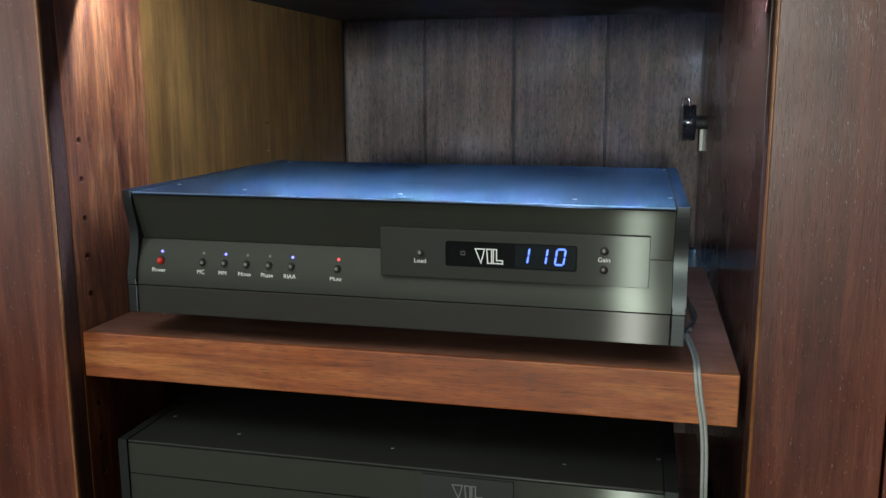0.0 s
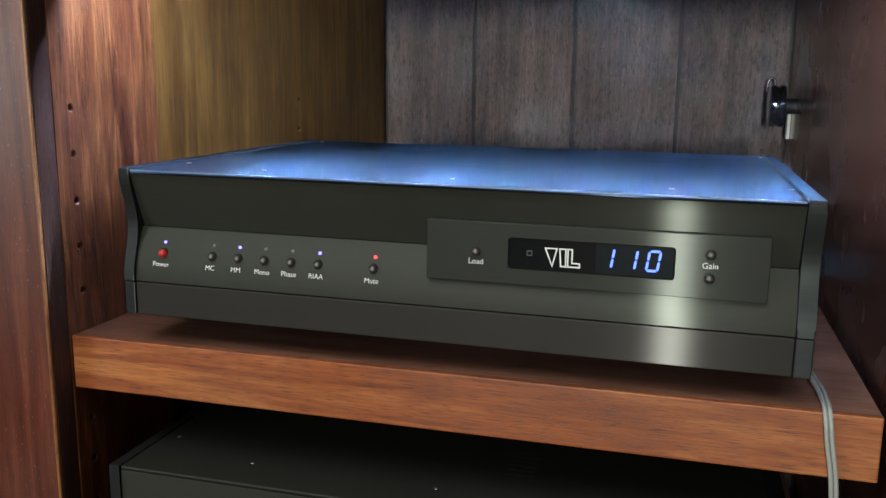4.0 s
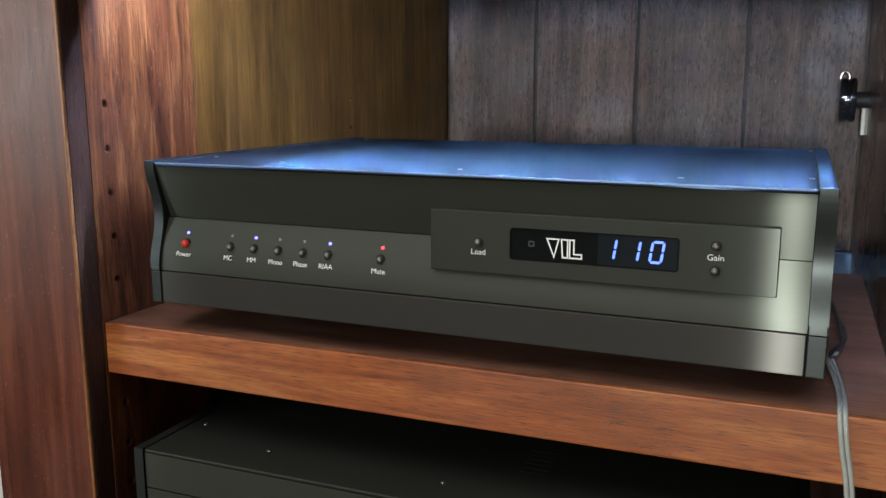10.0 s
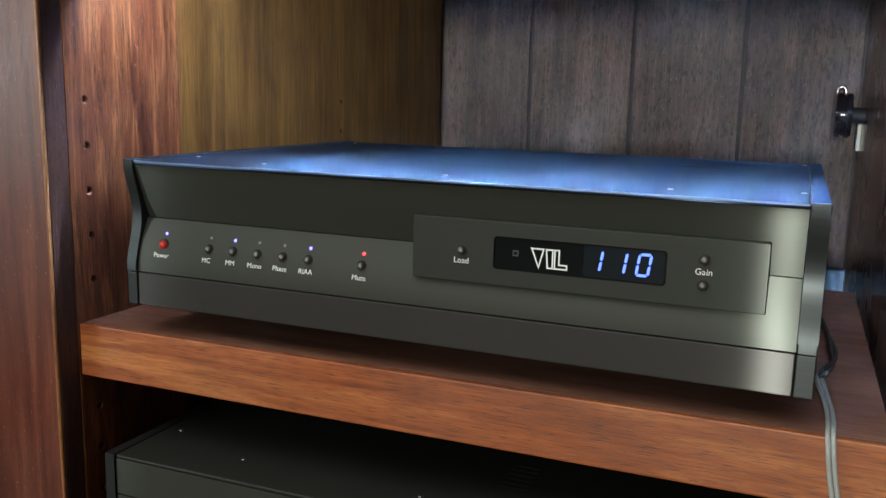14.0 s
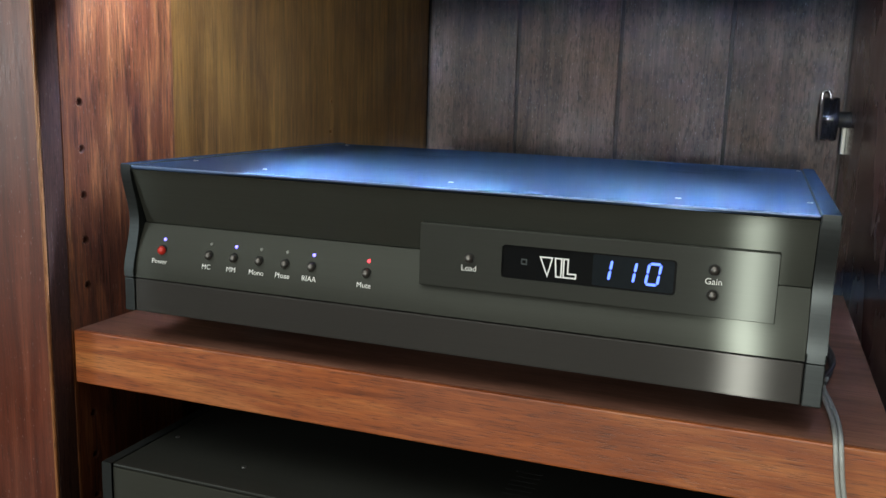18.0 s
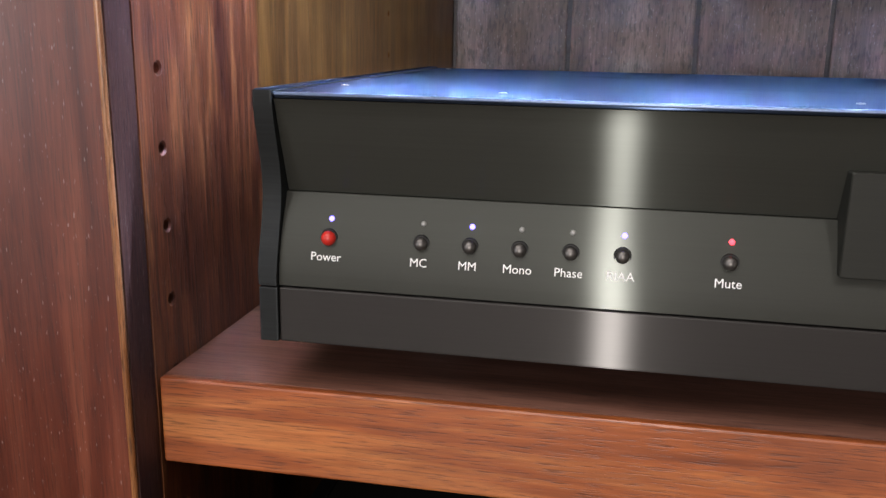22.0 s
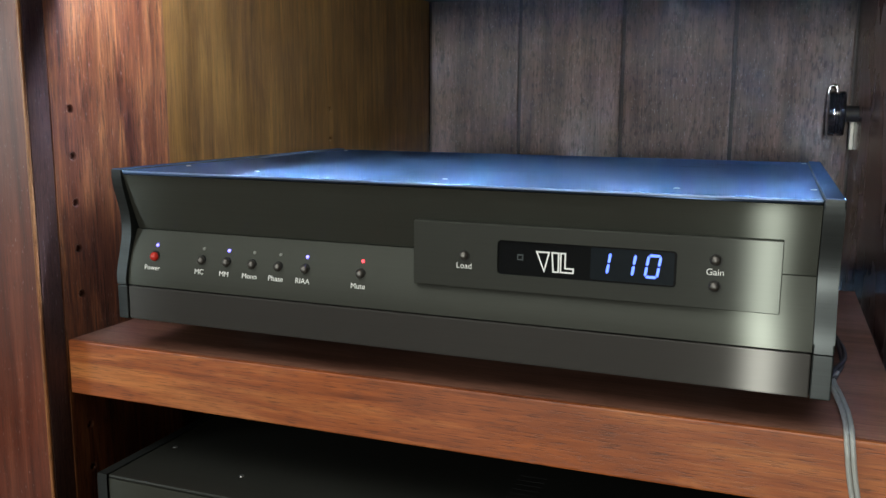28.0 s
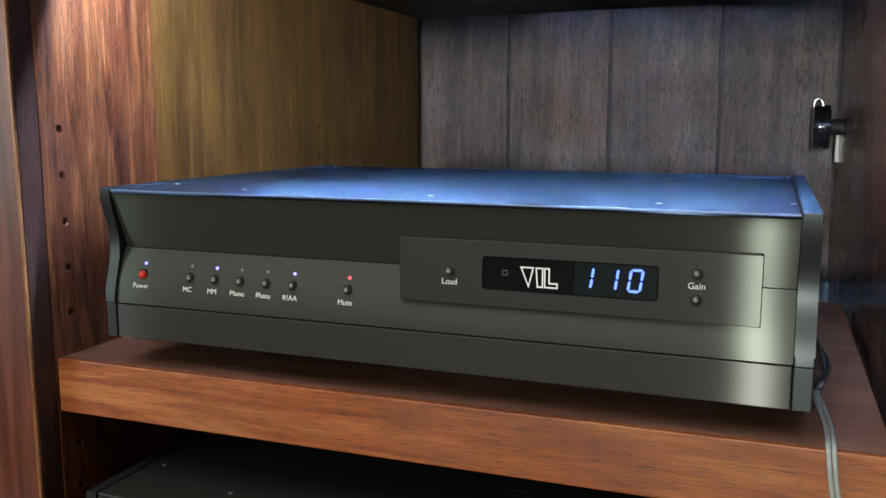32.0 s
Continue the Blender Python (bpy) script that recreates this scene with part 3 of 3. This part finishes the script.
def emblem(root, x, y, z, w, h, material):
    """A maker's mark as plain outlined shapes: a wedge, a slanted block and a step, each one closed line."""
    half, lean = h * 0.0425, 0.0

    def p(u, v):
        return Vector((x + u * w + (1 - v) * lean - lean / 2, z + v * h))

    for corners in (((0, 1), (0.34, 1), (0.21, 0)), ((0.42, 1), (0.60, 1), (0.60, 0), (0.46, 0)), ((0.66, 1), (0.78, 1), (0.78, 0.22), (1.0, 0.22), (1.0, 0), (0.66, 0))):
        q = [p(*c) for c in corners]
        bm = bmesh.new()
        rings = [[], []]
        for k, v in enumerate(q):
            a, b = (v - q[k - 1]).normalized(), (q[(k + 1) % len(q)] - v).normalized()
            na, nb = Vector((-a.y, a.x)), Vector((-b.y, b.x))
            m = (na + nb).normalized()
            m *= min(1.0 / max(m.dot(na), 0.2), 2.5) * half
            for ring, way in zip(rings, (1, -1)):
                ring.append(bm.verts.new((v.x + way * m.x, y - 0.00006, v.y + way * m.y)))
        for k in range(len(q)):
            bm.faces.new((rings[0][k - 1], rings[0][k], rings[1][k], rings[1][k - 1]))
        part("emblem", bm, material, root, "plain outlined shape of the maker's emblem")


# the phono preamplifier on the upper shelf
AZ, AH, AY = 1.0190, 0.0998, 0.0015
amp = thing("phono_preamplifier", (0, AY + 0.16, 1.0), "black brushed-aluminium phono preamplifier with a lit blue display", "amplifier")
unit_body(amp, AY, AZ, AH, 0.315, "dark curved end cap")

LABELS = (("Power", -0.1984, True), ("MC", -0.1611, False), ("MM", -0.1420, True), ("Mono", -0.1229, False), ("Phase", -0.1037, False), ("RIAA", -0.0846, True), ("Mute", -0.0464, True))
for word, x, lit in LABELS:
    zb, zl, zt = 1.0621, 1.0693, 1.0528
    yb, yl, yt = surface_y(zb - AZ, AY, AH), surface_y(zl - AZ, AY, AH), surface_y(zt - AZ, AY, AH)
    big = 0.0030 if word == "Power" else 0.0027
    dome = [(0.0, -0.0030), (big * 0.45, -0.0028), (big * 0.8, -0.0021), (big * 0.97, -0.0010), (big, 0.0), (big, 0.003)]
    b = part("button", lathe(dome, "y", (x, yb, zb)), RED_BUTTON if word == "Power" else BUTTON, amp, "red domed power button" if word == "Power" else "dark steel domed push button", smooth=True)
    part("bezel", lathe([(big, 0.0002), (big + 0.0001, -0.0003), (big + 0.0005, -0.0003), (big + 0.0007, 0.0004), (big + 0.0007, 0.002)], "y", (x, yb, zb)), BLACK, b)
    lamp = LED_OFF if not lit else LED_RED if word == "Mute" else LED_BLUE
    part("indicator", lathe([(0.0, -0.0009), (0.0006, -0.0008), (0.0010, -0.0003), (0.0011, 0.0), (0.0011, 0.002)], "y", (x + 0.0004, yl, zl), 12), lamp, amp,
         ("unlit grey indicator" if not lit else "glowing red indicator" if word == "Mute" else "glowing violet-blue indicator"), smooth=True)
    lettering("lettering", word, x - 0.0004, yt - 0.0005, zt + 0.0008, 0.0033, INK, amp, lean=12)

# raised display plate
PX0, PX1, PZ0, PZ1, PY = -0.0100, 0.1892, 1.0602, 1.0975, 0.0022
WX0, WX1, WZ0, WZ1 = 0.0408, 0.1382, 1.0697, 1.0890


def plate_with_window():
    bm = bmesh.new()
    outer, inner = rounded(PX0, PX1, PZ0, PZ1, 0.0008), rounded(WX0, WX1, WZ0, WZ1, 0.0022)
    rows = []
    for ring, y in ((outer, PY + 0.016), (outer, PY + 0.0005), ([(x - (0.0004 if x > 0.09 else -0.0004), z - (0.0004 if z > 1.079 else -0.0004)) for x, z in outer], PY), (inner, PY), (inner, PY + 0.003)):
        rows.append([bm.verts.new((x, y, z)) for x, z in ring])
    for lo, hi in zip(rows, rows[1:]):
        for k in range(len(lo)):
            j = (k + 1) % len(lo)
            bm.faces.new((lo[k], lo[j], hi[j], hi[k]))
    bm.faces.new(rows[0])
    return bm


plate = part("display_plate", plate_with_window(), PLATE, amp, "raised dark brushed display plate")
part("display_glass", extrude_profile(rounded(WX0 + 0.0001, WX1 - 0.0001, WZ0 + 0.0001, WZ1 - 0.0001, 0.0021), "y", PY + 0.0011, PY + 0.0026), SMOKED, plate, "smoked black display window")
for word, x, zb, zt in (("Load", 0.0212, 1.0788, 1.0714), ("Gain", 0.1573, 1.0858, 1.0780), ("", 0.1573, 1.0722, 0)):
    big = 0.0027
    dome = [(0.0, -0.0030), (big * 0.45, -0.0028), (big * 0.8, -0.0021), (big * 0.97, -0.0010), (big, 0.0), (big, 0.001)]
    b = part("button", lathe(dome, "y", (x, PY, zb)), BUTTON, amp, "dark steel domed push button", smooth=True)
    part("bezel", lathe([(big, 0.0002), (big + 0.0001, -0.0003), (big + 0.0005, -0.0003), (big + 0.0007, 0.0002)], "y", (x, PY, zb)), BLACK, b)
    if word:
        lettering("lettering", word, x, PY - 0.0002, zt, 0.0034, INK, amp)
emblem(amp, 0.0632, PY + 0.0010, 1.0731, 0.0205, 0.0105, INK)


def ghost_square():
    bm = bmesh.new()
    for x0, x1, z0, z1 in ((0, 0.0036, 0.0026, 0.0034), (0, 0.0036, 0, 0.0008), (0, 0.0008, 0.0010, 0.0024), (0.0028, 0.0036, 0.0010, 0.0024)):
        bm.faces.new([bm.verts.new((0.0520 + x, PY + 0.00098, 1.0782 + z)) for x, z in ((x0, z0), (x1, z0), (x1, z1), (x0, z1))])
    return bm


part("sensor_window", ghost_square(), GHOST, plate, "faint grey square behind the display glass")
part("digit_window", extrude_profile(rounded(0.0930, 0.1368, 1.0706, 1.0881, 0.0012), "y", PY + 0.00106, PY + 0.0020), GHOST_BLUE, plate, "faintly blue window behind the figures")
SEGMENTS = {"0": "abcdef", "1": "bc", "2": "abged", "3": "abgcd", "4": "fgbc", "5": "afgcd", "6": "afgedc", "7": "abc", "8": "abcdefg", "9": "abcfgd"}


def digit(character, x, z, w, h, t):
    """The bars of one seven-segment figure, leaning to the right, each with pointed ends."""
    g = t * 0.14
    spans = {"a": ((0, h), (w, h)), "b": ((w, h), (w, h / 2)), "c": ((w, h / 2), (w, 0)), "d": ((0, 0), (w, 0)), "e": ((0, h / 2), (0, 0)), "f": ((0, h), (0, h / 2)), "g": ((0, h / 2), (w, h / 2))}
    for key in SEGMENTS[character]:
        a, b = (Vector(q) for q in spans[key])
        d = (b - a).normalized()
        s = Vector((-d.y, d.x)) * t / 2
        a, b = a + d * g, b - d * g
        ring = [a, a + d * t / 2 + s, b - d * t / 2 + s, b, b - d * t / 2 - s, a + d * t / 2 - s]
        bm = bmesh.new()
        near = [bm.verts.new((x + q.x + 0.15 * q.y, PY + 0.00095, z + q.y)) for q in ring]
        far = [bm.verts.new((v.co.x, PY + 0.00104, v.co.z)) for v in near]
        bm.faces.new(near)
        for k in range(6):
            bm.faces.new((near[k - 1], near[k], far[k], far[k - 1]))
        part("segment", bm, DIGIT, plate, "glowing blue bar of a display figure")


for character, x in zip("110", (0.0957, 0.1090, 0.1220)):
    digit(character, x, 1.0742, 0.0062, 0.0115, 0.0014)
settle(amp)
amp.rotation_euler.y = 0.0045     # it stands a trifle lower at one end

# the matching unit below
SY, SH = -0.0270, 0.0998
SZ = 0.9200 - SH
supply = thing("power_supply", (0, SY + 0.16, 0.800), "black brushed-aluminium power supply matching the unit above", "amplifier")
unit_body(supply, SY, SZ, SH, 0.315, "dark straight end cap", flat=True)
part("badge_plate", extrude_profile(rounded(0.0290, 0.0985, 0.845, 0.9165, 0.001), "y", SY - 0.0022, SY + 0.016), CHASSIS, supply, "flat black badge plate")
emblem(supply, 0.0530, SY - 0.0023, 0.9000, 0.0225, 0.0105, GREY_INK)
slot_mesh = None
for k in range(6):
    at = Vector((0.046, SY + 0.066 + 0.0070 * k, 0.9200)) - supply.location
    if slot_mesh is None:
        s0 = part("vent_slot", box(-0.009, 0.009, -0.0010, 0.0010, -0.001, 0.00008), BLACK, supply)
        s0.location = at
        slot_mesh = s0.data
    else:
        shared("vent_slot", slot_mesh, supply, at)
settle(supply)

# ---- round black fitting on the side panel near the back ----
FX, FY, FZ = 0.2380, 0.575, 1.1560
fitting = thing("wall_fitting", (X1, FY, FZ), "round gloss black fitting with a chrome bail on the side panel", "fitting")
RIM = [(0.0, -0.0090), (0.0205, -0.0090), (0.0232, -0.0078), (0.0240, -0.0056), (0.0240, -0.0018), (0.0226, -0.0008), (0.0226, 0.0008), (0.0240, 0.0018), (0.0240, 0.0058), (0.0228, 0.0082), (0.0, 0.0090)]
part("drum", lathe(RIM, "x", (FX, FY, FZ), 40), GLOSS_BLACK, fitting, smooth=40)
part("shaft", lathe([(0.0, 0.0085), (0.0085, 0.0085), (0.0085, X1 - FX - 0.0002), (0.0, X1 - FX - 0.0002)], "x", (FX, FY, FZ), 24), BLACK, fitting, "short black shaft to the side panel", smooth=40)
part("arm", box(FX - 0.0045, FX + 0.0045, FY + 0.012, 0.654, FZ + 0.0120, FZ + 0.0215, 0.0015), GLOSS_BLACK, fitting, "black arm behind the drum")
LOOP = [(-0.0062, 0.0150), (-0.0062, 0.0250), (-0.0050, 0.0292), (-0.0022, 0.0312), (0.0012, 0.0312), (0.0042, 0.0292), (0.0055, 0.0250), (0.0055, 0.0205)]
part("bail", tube([(FX - 0.0008 + 0.78 * a, 0.648, FZ + b) for a, b in LOOP], 0.0017), CHROME, fitting, "bright chrome bail", smooth=True)
part("tab", box(X1 - 0.0042, X1 - 0.0002, 0.624, 0.640, FZ - 0.0400, FZ - 0.0060, 0.0006), WHITE, fitting, "creamy white tab below the drum")
settle(fitting)

# ---- twin cord over the shelf edge ----
cord = thing("twin_cord", (0.2245, 0.0, 1.0), "grey twin-conductor cord draped over the shelf edge", "cord")
ROUTE = [(0.2190, 0.300, 1.0040), (0.2245, 0.245, 1.0036), (0.2290, 0.195, 1.0036), (0.2306, 0.160, 1.0040), (0.2296, 0.128, 1.0044), (0.2240, 0.104, 1.0040), (0.2212, 0.088, 1.0036), (0.2236, 0.060, 1.0032), (0.2254, 0.034, 1.0030), (0.2256, 0.012, 1.0029), (0.2254, 0.000, 1.0016),
         (0.2260, -0.0042, 0.9950), (0.2278, -0.0046, 0.9820), (0.2310, -0.0048, 0.9640), (0.2330, -0.0050, 0.9400), (0.2340, -0.0052, 0.9000), (0.2342, -0.0052, 0.8600), (0.2342, -0.0052, 0.8100)]
for side in (-1, 1):
    part("conductor", tube([(x + side * 0.00135, y, z) for x, y, z in ROUTE[5:]], 0.0013), CORD, cord, "grey insulated conductor", smooth=True)
    part("lead", tube([(x + side * 0.0013 * math.cos(k * 1.1), y, z + side * 0.0013 * math.sin(k * 1.1)) for k, (x, y, z) in enumerate(ROUTE[:7])], 0.0014), CORD_SHADED, cord, "twisted run of the same cord, blue-black shade in its colour", smooth=True)
settle(cord)
